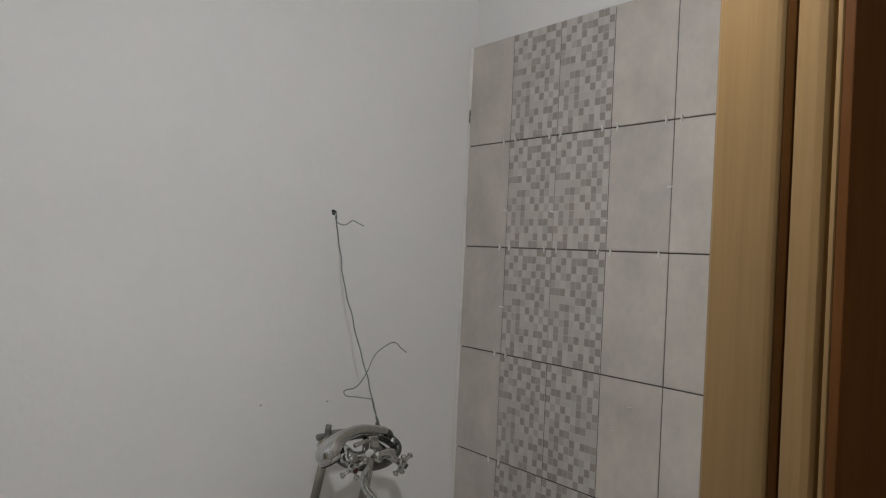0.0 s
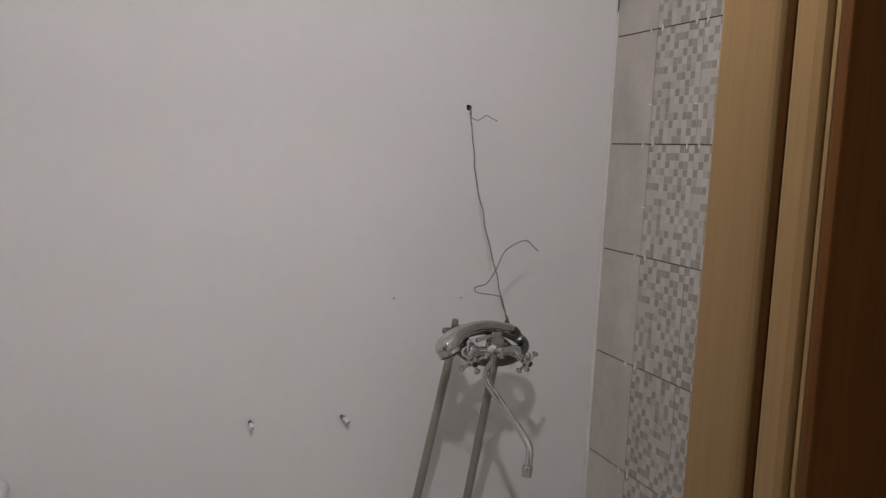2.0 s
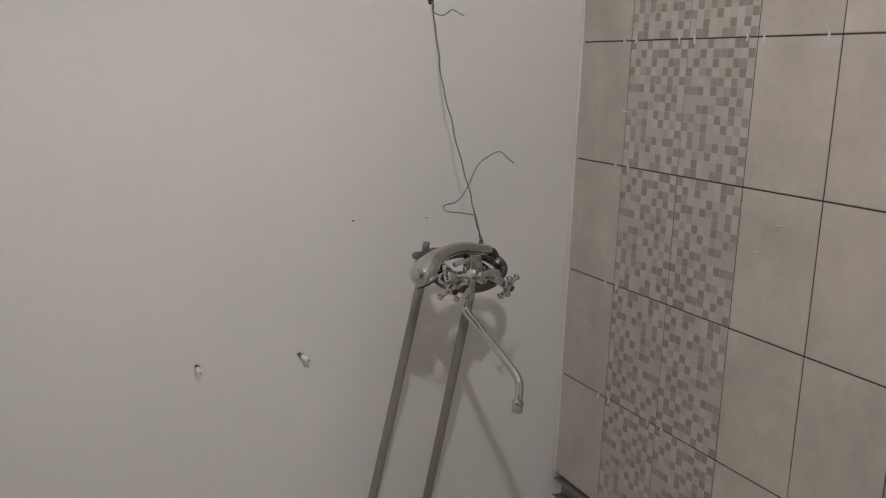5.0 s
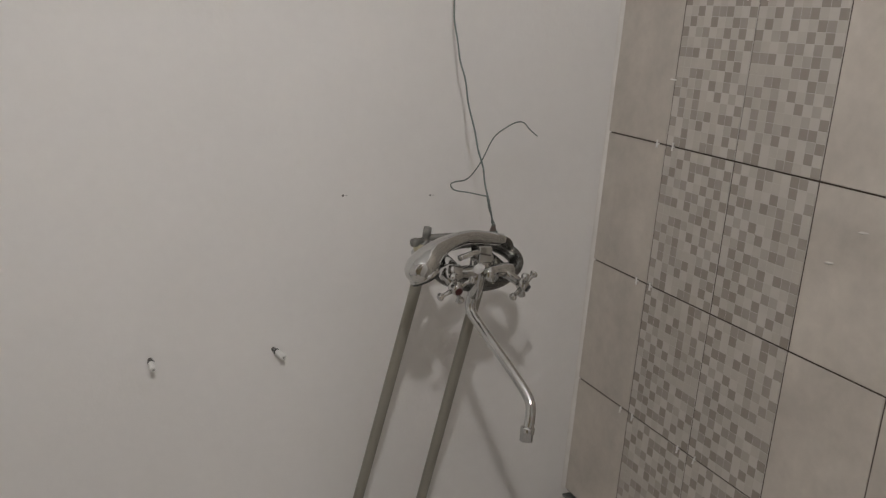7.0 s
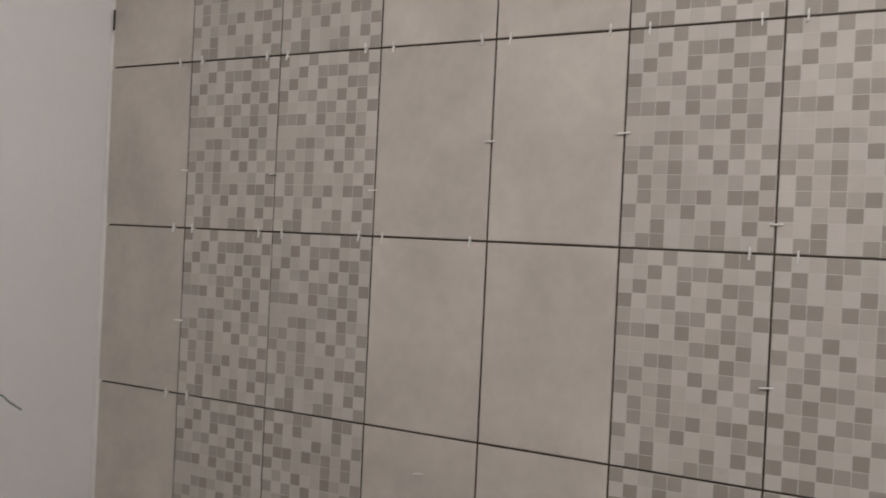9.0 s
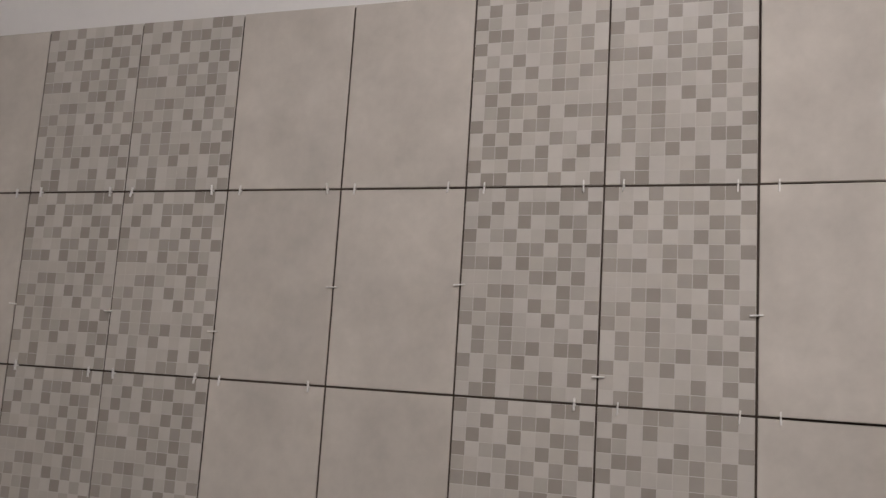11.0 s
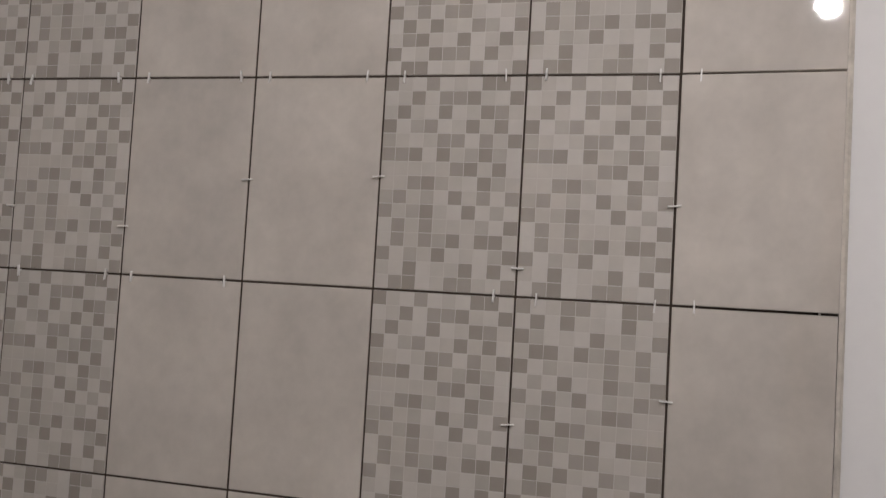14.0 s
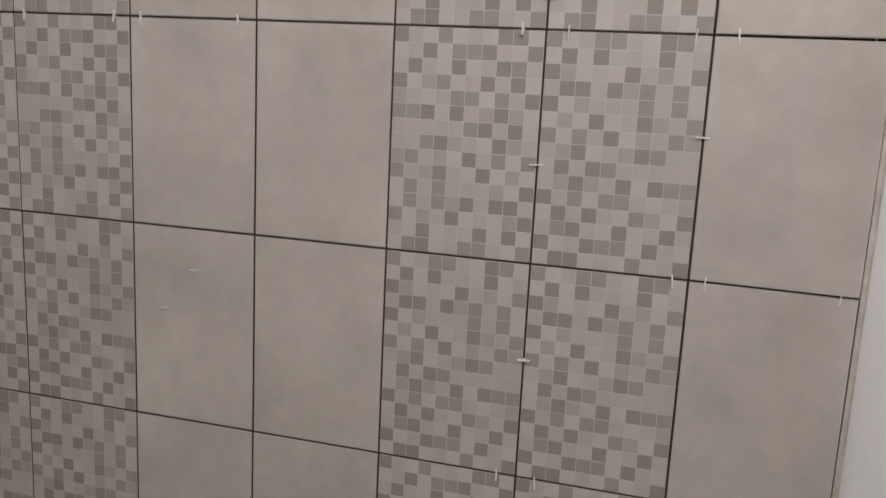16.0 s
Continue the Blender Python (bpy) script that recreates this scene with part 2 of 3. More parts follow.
def jamb_profile(x, sign):
    """Plan of one jamb: a rounded inner face, two grooves and a bead; sign 1 faces -x."""
    pts = [(0.04, -1.656), (0.006, -1.656), (0.002, -1.658), (0.0, -1.662), (0.0, -1.69), (0.0004, -1.7125), (0.0014, -1.7175), (0.0032, -1.7205), (0.0065, -1.7228),
           (0.014, -1.7240), (0.014, -1.7340), (0.0065, -1.7348), (0.0035, -1.7364), (0.0022, -1.7395), (0.0018, -1.7475), (0.003, -1.7555), (0.0055, -1.7610), (0.009, -1.7637),
           (0.0145, -1.7650), (0.0145, -1.7690), (0.0052, -1.7700), (0.0048, -1.7710), (0.0048, -1.7740), (0.006, -1.7750), (0.04, -1.7750)]
    return [(x + sign * dx, y) for dx, y in pts]


def upright(profile, z0, z1):
    bm = bmesh.new()
    low = [bm.verts.new((x, y, z0)) for x, y in profile]
    high = [bm.verts.new((x, y, z1)) for x, y in profile]
    n = len(profile)
    for i in range(n):
        j = (i + 1) % n
        bm.faces.new((low[i], low[j], high[j], high[i]))
    bm.faces.new(low)
    bm.faces.new(high)
    return bm


door = tagged(new("door_1"), "varnished pine door frame with dark brown outer trim", "door frame", "", "structure")
part("jamb", upright(jamb_profile(JAMB, 1), 0, HEAD), pine, door, "varnished light pine jamb with two grooves")
part("jamb", upright(jamb_profile(JAMB_LEFT, -1), 0, HEAD), pine, door)
# A dark strip in each wide groove stands in for its shade.
for x0, sign in ((JAMB, 1), (JAMB_LEFT, -1)):
    part("door_seal", box((min(x0 + sign * 0.0045, x0 + sign * 0.0137), -1.7337, 0.001), (max(x0 + sign * 0.0045, x0 + sign * 0.0137), -1.7243, HEAD - 0.001), 0.0015), groove_shade_brown, door, "dark brown strip standing in for the groove's shade")
part("head", box((JAMB_LEFT - 0.04, -1.775, HEAD), (JAMB + 0.04, -1.6565, HEAD + 0.04), 0.002), pine, door)
for x0, x1 in ((JAMB + 0.0035, -0.8), (JAMB_LEFT - 0.08, JAMB_LEFT - 0.0035)):
    part("outer_trim", box((x0, -1.7858, 0), (x1, -1.7765, HEAD + 0.05), 0.0012), mahogany, door, "dark brown wooden outer trim")
part("outer_trim", box((JAMB_LEFT - 0.001, -1.7855, HEAD + 0.002), (JAMB + 0.001, -1.7765, HEAD + 0.05), 0.002), mahogany, door, "dark brown wooden outer trim")

# ---- wall bulb over the doorway ----
lamp = thing("bulb_lamp", "bare glowing bulb in a black socket over the doorway", "lamp")
bulb_c = Vector(BULB_AT)
part("bulb", turned([(0, 0.0302), (0.15, 0.031), (0.35, 0.0302), (0.55, 0.0275), (0.75, 0.0221), (0.9, 0.0146), (0.97, 0.0077), (1, 0.001)],
                    bulb_c - 0.003 * BULB_AIM, bulb_c + 0.032 * BULB_AIM, 32), bulb_glow, lamp, smooth=True)
part("housing", turned([(0, 0.0313), (0.08, 0.0315), (0.3, 0.0265), (0.7, 0.0175), (1, 0.0145)], bulb_c, bulb_c - 0.042 * BULB_AIM, 32), cord_white, lamp, "white plastic bulb housing", smooth=True)
part("socket", turned([(0, 0.017), (0.1, 0.019), (0.85, 0.019), (1, 0.014)], bulb_c - 0.041 * BULB_AIM, bulb_c - 0.075 * BULB_AIM), black_rubber, lamp, "black bulb socket")
back = bulb_c - 0.073 * BULB_AIM
part("bracket", tube([back, Vector((back.x - 0.004, DOOR_IN + 0.008, back.z + 0.012)), Vector((back.x - 0.005, DOOR_IN + 0.003, back.z + 0.014))], 0.011, 12), black_rubber, lamp, smooth=True)
part("wall_plate", turned([(0, 0.034), (0.7, 0.033), (1, 0.024)], (back.x - 0.005, DOOR_IN, back.z + 0.014), (back.x - 0.005, DOOR_IN + 0.01, back.z + 0.014), 24), cord_white, lamp)

# ---- weak fill light added out of view in the corridor, to lift the jamb ----
corridor_fill = thing("corridor_fill", "added unseen glowing disc that fills the dim corridor", "lamp")
corridor_fill_glow = bulb_glow.copy()
corridor_fill_glow.node_tree.nodes["Principled BSDF"].inputs["Emission Strength"].default_value = CORRIDOR_FILL_POWER
part("fill_disc", turned([(0, 0.03), (0.3, 0.09), (0.7, 0.12), (1, 0.125)], (-1.1, -2.9, CEILING - 0.07), (-1.1, -2.9, CEILING - 0.012)), corridor_fill_glow, corridor_fill, smooth=True)
part("base", turned([(0, 0.13), (1, 0.13)], (-1.1, -2.9, CEILING - 0.012), (-1.1, -2.9, CEILING)), cord_white, corridor_fill)

# ---- mixer tap on its grey pipes ----
MX = Vector((-0.456, -0.286, 0.984))
A = Vector((0.95, 0.30, -0.10)).normalized()     # along the body
F = Vector((0.30, -0.95, 0.0)).normalized()      # towards the room
U = Vector((0.03, 0.04, 1.0)).normalized()


def at(a, f, u):
    return MX + a * A + f * F + u * U


tap = thing("shower_mixer_tap", "chrome two-handle bath mixer with long spout on grey pipes", "tap")
body = turned([(0, 0.012), (0.03, 0.016), (0.16, 0.016), (0.2, 0.013), (0.42, 0.013), (0.45, 0.019), (0.55, 0.019), (0.58, 0.013), (0.8, 0.013), (0.84, 0.016), (0.97, 0.016), (1, 0.012)],
              at(-0.085, 0, 0), at(0.085, 0, 0))
turned([(0, 0.017), (0.25, 0.0185), (0.6, 0.016), (1, 0.0115)], at(-0.003, 0.0, 0.02), Vector((-0.4665, -0.289, 0.935)), bm=body)
turned([(0, 0.011), (0.5, 0.011), (0.55, 0.014), (1, 0.014)], at(0, 0.01, 0.0), at(0, 0.036, 0.004), bm=body)
part("body", body, chrome, tap, smooth=True)
# Pale faceted cap added to give the bright highlight on the body's middle.
part("diverter_cap", turned([(0, 0.009), (0.35, 0.009), (0.7, 0.0062), (1, 0.004)], at(-0.018, 0.012, 0.008), at(-0.02, 0.028, 0.017), 8), bright_steel, tap, "bright faceted cap added for the body's highlight")
cradle = box((-0.017, -0.012, 0.018), (0.017, 0.012, 0.05), 0.003)
bmesh.ops.transform(cradle, matrix=Matrix.Translation(MX) @ Matrix((A, -F, U)).transposed().to_4x4(), verts=cradle.verts)
part("cradle", cradle, chrome, tap, "chrome handset cradle")
part("crossbar", tube(smooth_line([at(-0.06, 0.005, 0.028), at(-0.03, 0.008, 0.037), at(0.0, 0.006, 0.04)], 5), 0.0055), chrome, tap, smooth=True)
spout_line = smooth_line([(-0.4665, -0.289, 0.945), (-0.4705, -0.290, 0.915), (-0.463, -0.318, 0.892), (-0.449, -0.37, 0.860), (-0.435, -0.425, 0.826),
                          (-0.427, -0.459, 0.800), (-0.431, -0.474, 0.775), (-0.4365, -0.479, 0.757)], 6)
spout = part("spout", tube(spout_line, lambda s: 0.0112 - 0.0022 * min(1, s * 4), 14), chrome, tap, "long bent chrome spout", smooth=True)
part("aerator", turned([(0, 0.0095), (0.1, 0.0125), (0.45, 0.0125), (0.5, 0.0115), (0.95, 0.0115), (1, 0.009)], (-0.4365, -0.479, 0.762), (-0.439, -0.481, 0.735)), chrome, spout, smooth=True)


def cross_handle(centre, axis, up, cap_mat, cap_label):
    """A four-armed tap handle with ball ends and a coloured cap."""
    axis, up = axis.normalized(), Vector(up)
    up = (up - up.dot(axis) * axis).normalized()
    side = axis.cross(up)
    bm = turned([(0, 0.009), (0.2, 0.012), (0.7, 0.012), (1, 0.008)], centre - 0.012 * axis, centre + 0.009 * axis, 16)
    for k in range(4):
        w = math.cos(k * math.pi / 2) * up + math.sin(k * math.pi / 2) * side
        turned([(0, 0.005), (0.6, 0.0038), (0.72, 0.0045), (0.78, 0.0068), (0.87, 0.0083), (0.95, 0.0062), (1, 0.002)], centre, centre + 0.038 * w, 12, bm)
    handle = part("cross_handle", bm, chrome, tap, smooth=True)
    part("cap", turned([(0, 0.0075), (0.7, 0.0075), (1, 0.006)], centre + 0.0085 * axis, centre + 0.0125 * axis, 16), cap_mat, handle, cap_label)
    part("spindle", turned([(0, 0.013), (0.4, 0.013), (0.5, 0.009), (1, 0.009)], centre - 0.055 * axis, centre - 0.011 * axis, 16), chrome, tap, smooth=True)


cross_handle(Vector((-0.530, -0.345, 0.974)), 0.85 * F - 0.15 * A - 0.35 * U, 0.75 * A + 0.6 * U, cap_red, "dark red round cap")
cross_handle(Vector((-0.369, -0.302, 0.958)), 0.8 * F + 0.3 * A - 0.35 * U, 0.75 * A + 0.6 * U, black_rubber, "dark round cap")
for f, top in ((-1, Vector((-0.521, -0.176, 0.985))), (1, Vector((-0.435, -0.262, 0.985)))):
    low = Vector((-0.586, -0.03, 0.325)) if f < 0 else Vector((-0.43, -0.03, 0.305))
    run = [top.lerp(low, i / 10) for i in range(11)] + [low + Vector((0, 0.008, -0.06)), Vector((low.x, -0.02, 0.2)), Vector((low.x, -0.02, 0.0))]
    pipe = part("supply_pipe", tube(run, 0.0111, 20), ppr, tap, "grey plastic supply pipe", smooth=True)
    away = (top - low).normalized()
    part("union", turned([(0, 0.015), (0.1, 0.0175), (0.6, 0.0175), (0.62, 0.015), (1, 0.015)], top - 0.035 * away, top + 0.012 * away, 20), chrome, pipe, smooth=True)
    part("elbow", tube(smooth_line([top, top + 0.02 * away, at(0.06 * f, -0.03, 0.012), at(0.062 * f, 0, 0)], 6), 0.0135), chrome, pipe, smooth=True)
stub = Vector((-0.525, -0.18, 1.022))
tee = turned([(0, 0.0165), (0.3, 0.0175), (0.5, 0.0155), (0.6, 0.008), (0.72, 0.0068), (0.75, 0.0082), (1, 0.0078)], stub - Vector((0.001, -0.004, 0.042)), stub + Vector((0.004, -0.004, 0.023)), 18)
turned([(0, 0.007), (0.6, 0.007), (0.65, 0.0088), (1, 0.008)], stub - Vector((0, 0, 0.004)), stub + Vector((-0.027, -0.006, -0.006)), 14, tee)
tee_ob = part("tee_fitting", tee, dull_steel, tap, "dull grey tee with two stubs", smooth=True)
part("collar", turned([(0, 0.0178), (0.2, 0.0188), (0.8, 0.0188), (1, 0.0165)], stub - Vector((0.0005, -0.002, 0.026)), stub - Vector((0, -0.001, 0.009)), 20), cream_plastic, tee_ob, "cream plastic union collar", smooth=True)
part("ring", turned([(0, 0.0195), (0.3, 0.0222), (0.7, 0.0222), (1, 0.0195)], stub - Vector((0.001, -0.003, 0.037)), stub - Vector((0, -0.002, 0.025)), 20), chrome, tee_ob, smooth=True)
part("stay_rod", tube([stub + Vector((0.006, 0, 0.002)), Vector((-0.45, -0.166, 1.022)), Vector((-0.356, -0.15, 1.012))], 0.0065, 12), dull_steel, tap, "grey steel rod behind the handset", smooth=True)
bracket = turned([(0, 0.013), (0.35, 0.0125), (0.55, 0.008), (1, 0.0035)], Vector((-0.364, -0.151, 1.0)), Vector((-0.3625, -0.152, 1.04)), 7)
part("bracket", bracket, rusty_steel, tap, "small rusty brown bracket")

# ---- hand shower lying on the cradle, with its coiled hose ----
shower = thing("hand_shower", "chrome hand shower lying on the mixer with coiled hose", "hand shower")
grip = ((-0.405, -0.246, 1.034, 0.0118), (-0.44, -0.262, 1.043, 0.0124), (-0.485, -0.279, 1.0485, 0.0128), (-0.53, -0.302, 1.0455, 0.0145), (-0.562, -0.321, 1.038, 0.0185),
        (-0.583, -0.332, 1.0255, 0.0245), (-0.598, -0.339, 1.012, 0.0274), (-0.6075, -0.343, 1.0005, 0.024), (-0.613, -0.345, 0.9925, 0.0145), (-0.6145, -0.3455, 0.990, 0.003))
grip_radii = [p[3] for p in grip]
part("handle", tube(smooth_line([p[:3] for p in grip], 6), lambda s: float(np.interp(s * 9, range(10), grip_radii)), 20), chrome, shower, "chrome handle and drop-shaped head", smooth=True)
head_c, head_n = Vector((-0.591, -0.339, 0.9995)), Vector((0.42, -0.2, -0.88)).normalized()
head_ob = part("head", turned([(0, 0.02), (0.3, 0.0272), (0.75, 0.0282), (1, 0.0262)], head_c - 0.006 * head_n, head_c + 0.006 * head_n), chrome, shower, smooth=True)
part("spray_face", turned([(0, 0.0262), (0.8, 0.0257), (1, 0.0225)], head_c + 0.0062 * head_n, head_c + 0.0095 * head_n), black_rubber, head_ob, "dark spray face")
part("nut", turned([(0, 0.0113), (0.06, 0.0121), (0.75, 0.0118), (1, 0.009)], (-0.41, -0.2485, 1.0355), (-0.384, -0.234, 1.03)), chrome, shower, smooth=True)
coil = [Vector((-0.398, -0.242, 1.033)), Vector((-0.384, -0.234, 1.03)), Vector((-0.366, -0.224, 1.02))]
hub = at(0.02, -0.026, 0.012)
for i in range(0, 51):
    k = 0.45 - 2 * math.pi * 2.6 * i / 50
    swell = 1.0 + 0.13 * math.sin(i * 0.31)
    coil.append(hub + (0.105 * swell * math.cos(k)) * A + math.sin(k) * swell * Vector((0.0, 0.03, 0.033)) + Vector((0, 0.0002 * i, 0.008 - 0.0003 * i)))
coil.append(at(0.02, -0.005, -0.03))
part("hose", tube(smooth_line(coil, 14), 0.0084, 10, rib=0.93), hose_metal, shower, "chrome spiral hose")

# ---- wires ----
wire = thing("binding_wire", "thin green-grey wire from the wall hole to the mixer", "wire")
main_line = smooth_line([(-0.441, 0.02, 1.591), (-0.4405, -0.003, 1.588), (-0.439, -0.010, 1.555), (-0.4395, -0.032, 1.495), (-0.440, -0.056, 1.435), (-0.437, -0.085, 1.365),
                         (-0.429, -0.112, 1.300), (-0.4165, -0.143, 1.218), (-0.4055, -0.162, 1.155), (-0.395, -0.175, 1.105), (-0.382, -0.168, 1.068), (-0.366, -0.155, 1.04), (-0.362, -0.152, 1.025)], 6)
main_line = [p + 0.0022 * math.sin(math.pi * i / (len(main_line) - 1)) * Vector((math.sin(i * 0.42) + 0.6 * math.sin(i * 0.93 + 1), math.cos(i * 0.37), 0)) for i, p in enumerate(main_line)]
part("long_strand", tube(main_line, 0.0017, 6), wire_green, wire, smooth=True)
part("short_tail", tube(smooth_line([(-0.4405, 0.0, 1.585), (-0.443, -0.014, 1.566), (-0.434, -0.04, 1.557), (-0.428, -0.058, 1.562), (-0.422, -0.071, 1.5695), (-0.408, -0.077, 1.563), (-0.393, -0.081, 1.556)], 5), 0.0013, 6), wire_green, wire, smooth=True)
part("free_loop", tube(smooth_line([(-0.394, -0.174, 1.102), (-0.419, -0.14, 1.103), (-0.431, -0.1, 1.1), (-0.4355, -0.089, 1.109), (-0.431, -0.1, 1.117), (-0.419, -0.13, 1.129), (-0.408, -0.158, 1.166),
                                    (-0.394, -0.175, 1.216), (-0.368, -0.172, 1.236), (-0.332, -0.152, 1.246), (-0.305, -0.133, 1.2425), (-0.297, -0.141, 1.232), (-0.285, -0.155, 1.2195)], 6), 0.0014, 6), wire_green, wire, smooth=True)
for turn_from, radius in ((0.0, 0.0013), (2.6, 0.0012)):
    twist = []
    for i in range(46):
        c = Vector((-0.394, -0.174, 1.102)).lerp(Vector((-0.3625, -0.152, 1.035)), i / 45)
        k = turn_from + i * 0.42 + 0.8 * math.sin(i * 0.27)
        wide = 0.0013 + 0.0006 * math.sin(i * 0.33 + 1) + 0.0009 * max(0.0, math.sin(i * 0.21))
        twist.append(c + wide * Vector((math.cos(k), math.sin(k), 0)))
    part("twist", tube(twist, radius, 6), wire_green, wire, smooth=True)
wrap = [Vector((-0.3625, -0.152, 1.016 + 0.0035 * i / 12)) + (0.0118 - 0.0016 * i / 12) * Vector((math.cos(i * math.pi / 6), math.sin(i * math.pi / 6), 0)) for i in range(40)]
part("tie", tube(wrap, 0.0016, 6), wire_green, wire, smooth=True)


# ---- bolts and drill marks on the white wall ----
def bolt(x, z, dx, dz):
    """A threaded stud with a hexagon end, sticking out of its plug."""
    b = thing("wall_bolt", "short bright steel bolt sticking out of the wall", "bolt", "bolts in the white wall")
    root, tip = Vector((x, NORTH + 0.004, z)), Vector((x + dx, -0.022, z + dz))
    stem = smooth_line([root.lerp(tip, i / 30) for i in range(31)], 2)
    part("shank", tube(stem, 0.0032, 10, rib=0.84), zinc, b)
    part("hex_head", turned([(0, 0.0056), (0.08, 0.0062), (0.92, 0.0062), (1, 0.0054)], root.lerp(tip, 0.36), tip, 6), bright_steel, b, "bright hexagon head")
    part("collar", turned([(0, 0.006), (0.3, 0.0068), (0.7, 0.0068), (1, 0.0058)], root.lerp(tip, 0.27), root.lerp(tip, 0.36), 12), dark_steel, b, "dark steel collar")
    part("plug", turned([(0, 0.0052), (1, 0.0046)], (x, NORTH + 0.002, z), (x, NORTH - 0.002, z), 12), pit_grey, b, "grey wall plug")


bolt(-1.005, 0.743, 0.002, -0.008)
bolt(-0.762, 0.745, 0.014, -0.008)
for x, z, r in ((-0.629, 1.0675, 0.0026), (-0.435, 1.067, 0.0022)):
    mark = thing("drill_mark", "small dark drill mark in the white plaster", "drill mark", "drill marks")
    part("pit", turned([(0, r), (0.5, 0.8 * r), (1, 0.4 * r)], (x, NORTH - 0.0004, z), (x, NORTH + 0.003, z), 9), pit_grey, mark)
    part("scratch", box((x + 0.004, NORTH - 0.0006, z - 0.0004), (x + 0.009, NORTH + 0.001, z + 0.0004), 0.0003, segments=1), pit_grey, mark)

# ---- toilet with its cistern ----
toilet = thing("toilet", "white ceramic close-coupled toilet with push-button cistern", "toilet")
CX = -1.765


def rounded_block(lo, hi, front, back, levels):
    """A block with rounded upright corners; levels are (height, inset) pairs from the bottom to the top."""
    bm = bmesh.new()
    rings = []
    for z, inset in levels:
        ring = []
        for sx, y, r, start in ((1, lo[1], front, -90), (1, hi[1], back, 0), (-1, hi[1], back, 90), (-1, lo[1], front, 180)):
            r2 = max(r - inset, 0.002)
            cx = (hi[0] if sx > 0 else lo[0]) - sx * (inset + r2)
            cy = y + (inset + r2 if y == lo[1] else -0.2 * inset - r2)
            for k in range(9):
                a = radians(start + 90 * k / 8)
                ring.append(bm.verts.new((cx + r2 * math.cos(a), cy + r2 * math.sin(a), z)))
        rings.append(ring)
    n = len(rings[0])
    for p, q in zip(rings, rings[1:]):
        for i in range(n):
            bm.faces.new((p[i], p[(i + 1) % n], q[(i + 1) % n], q[i]))
    bm.faces.new(rings[0])
    bm.faces.new(rings[-1])
    return bm


part("cistern", rounded_block((CX - 0.198, -0.188, 0.36), (CX + 0.198, -0.002, 0.6), 0.042, 0.02, ((0.36, 0.04), (0.372, 0.026), (0.4, 0.016), (0.5, 0.007), (0.58, 0.003), (0.6115, 0.002), (0.6135, 0.003))), ceramic, toilet, smooth=True)
part("lid", rounded_block((CX - 0.2, -0.19, 0.6), (CX + 0.2, 0.004, 0.64), 0.044, 0.025, ((0.6137, 0.0035), (0.6143, 0.0022), (0.6155, 0.0018), (0.621, 0.002), (0.628, 0.004), (0.634, 0.0085), (0.6385, 0.016), (0.641, 0.027), (0.642, 0.042))), ceramic, toilet, smooth=True)
button = part("push_button", turned([(0, 0.0235), (0.7, 0.0235), (1, 0.018)], (CX, -0.1, 0.6405), (CX, -0.1, 0.6505), 28), bright_steel, toilet, "round chrome push button", smooth=True)
part("button_ring", turned([(0, 0.0285), (0.5, 0.0285), (1, 0.0255)], (CX, -0.1, 0.6405), (CX, -0.1, 0.6475), 28), chrome, button, smooth=True)
bowl = bmesh.new()
rings = []
for z, w, y0, y1 in ((0.0, 0.11, -0.5, -0.12), (0.05, 0.1, -0.48, -0.12), (0.2, 0.12, -0.52, -0.1), (0.33, 0.17, -0.62, -0.05), (0.385, 0.18, -0.64, -0.02), (0.4, 0.175, -0.635, -0.02)):
    ring = []
    for i in range(28):
        k = 2 * math.pi * i / 28
        ring.append(bowl.verts.new((CX + w * math.cos(k), (y0 + y1) / 2 + (y1 - y0) / 2 * math.sin(k), z)))
    rings.append(ring)
for p, q in zip(rings, rings[1:]):
    for i in range(28):
        bowl.faces.new((p[i], p[(i + 1) % 28], q[(i + 1) % 28], q[i]))
bowl.faces.new(rings[0])
bowl.faces.new(rings[-1])
part("bowl", bowl, ceramic, toilet, smooth=True)
part("inlet_hose", tube(smooth_line([(CX + 0.165, -0.07, 0.408), (CX + 0.19, -0.07, 0.41), (CX + 0.22, -0.07, 0.395), (CX + 0.245, -0.06, 0.35), (CX + 0.24, -0.03, 0.28), (CX + 0.24, 0.02, 0.26)], 6), 0.008), black_rubber, toilet, "black inlet hose", smooth=True)

# ---- metal ledger profile that carries the tiles ----
ledger = thing("metal_profile", "galvanised steel channel screwed along the tiled wall", "metal profile")
sec = [(0.013, 0.245), (-0.018, 0.245), (-0.018, 0.2505), (-0.0165, 0.2505), (-0.0165, 0.2465), (0.0115, 0.2465), (0.0115, 0.2995), (-0.0165, 0.2995), (-0.0165, 0.2955), (-0.018, 0.2955), (-0.018, 0.301), (0.013, 0.301)]
bm = bmesh.new()
ends = [[bm.verts.new((x, y, z)) for x, z in sec] for y in (-0.012, -1.615)]
for i in range(len(sec)):
    j = (i + 1) % len(sec)
    bm.faces.new((ends[0][i], ends[0][j], ends[1][j], ends[1][i]))
bm.faces.new(ends[0])
bm.faces.new(ends[1])
part("channel", bm, zinc, ledger)
for y in (-0.25, -0.75, -1.25):
    part("screw", turned([(0, 0.006), (0.6, 0.006), (1, 0.003)], (0.0115, y, 0.273), (0.0075, y, 0.273), 10), zinc, ledger)

# ---- the tiles ----
W, H, PX, PZ, TOP, Y1 = 0.2004, 0.3001, 0.203, 0.303, 2.121, 0.199
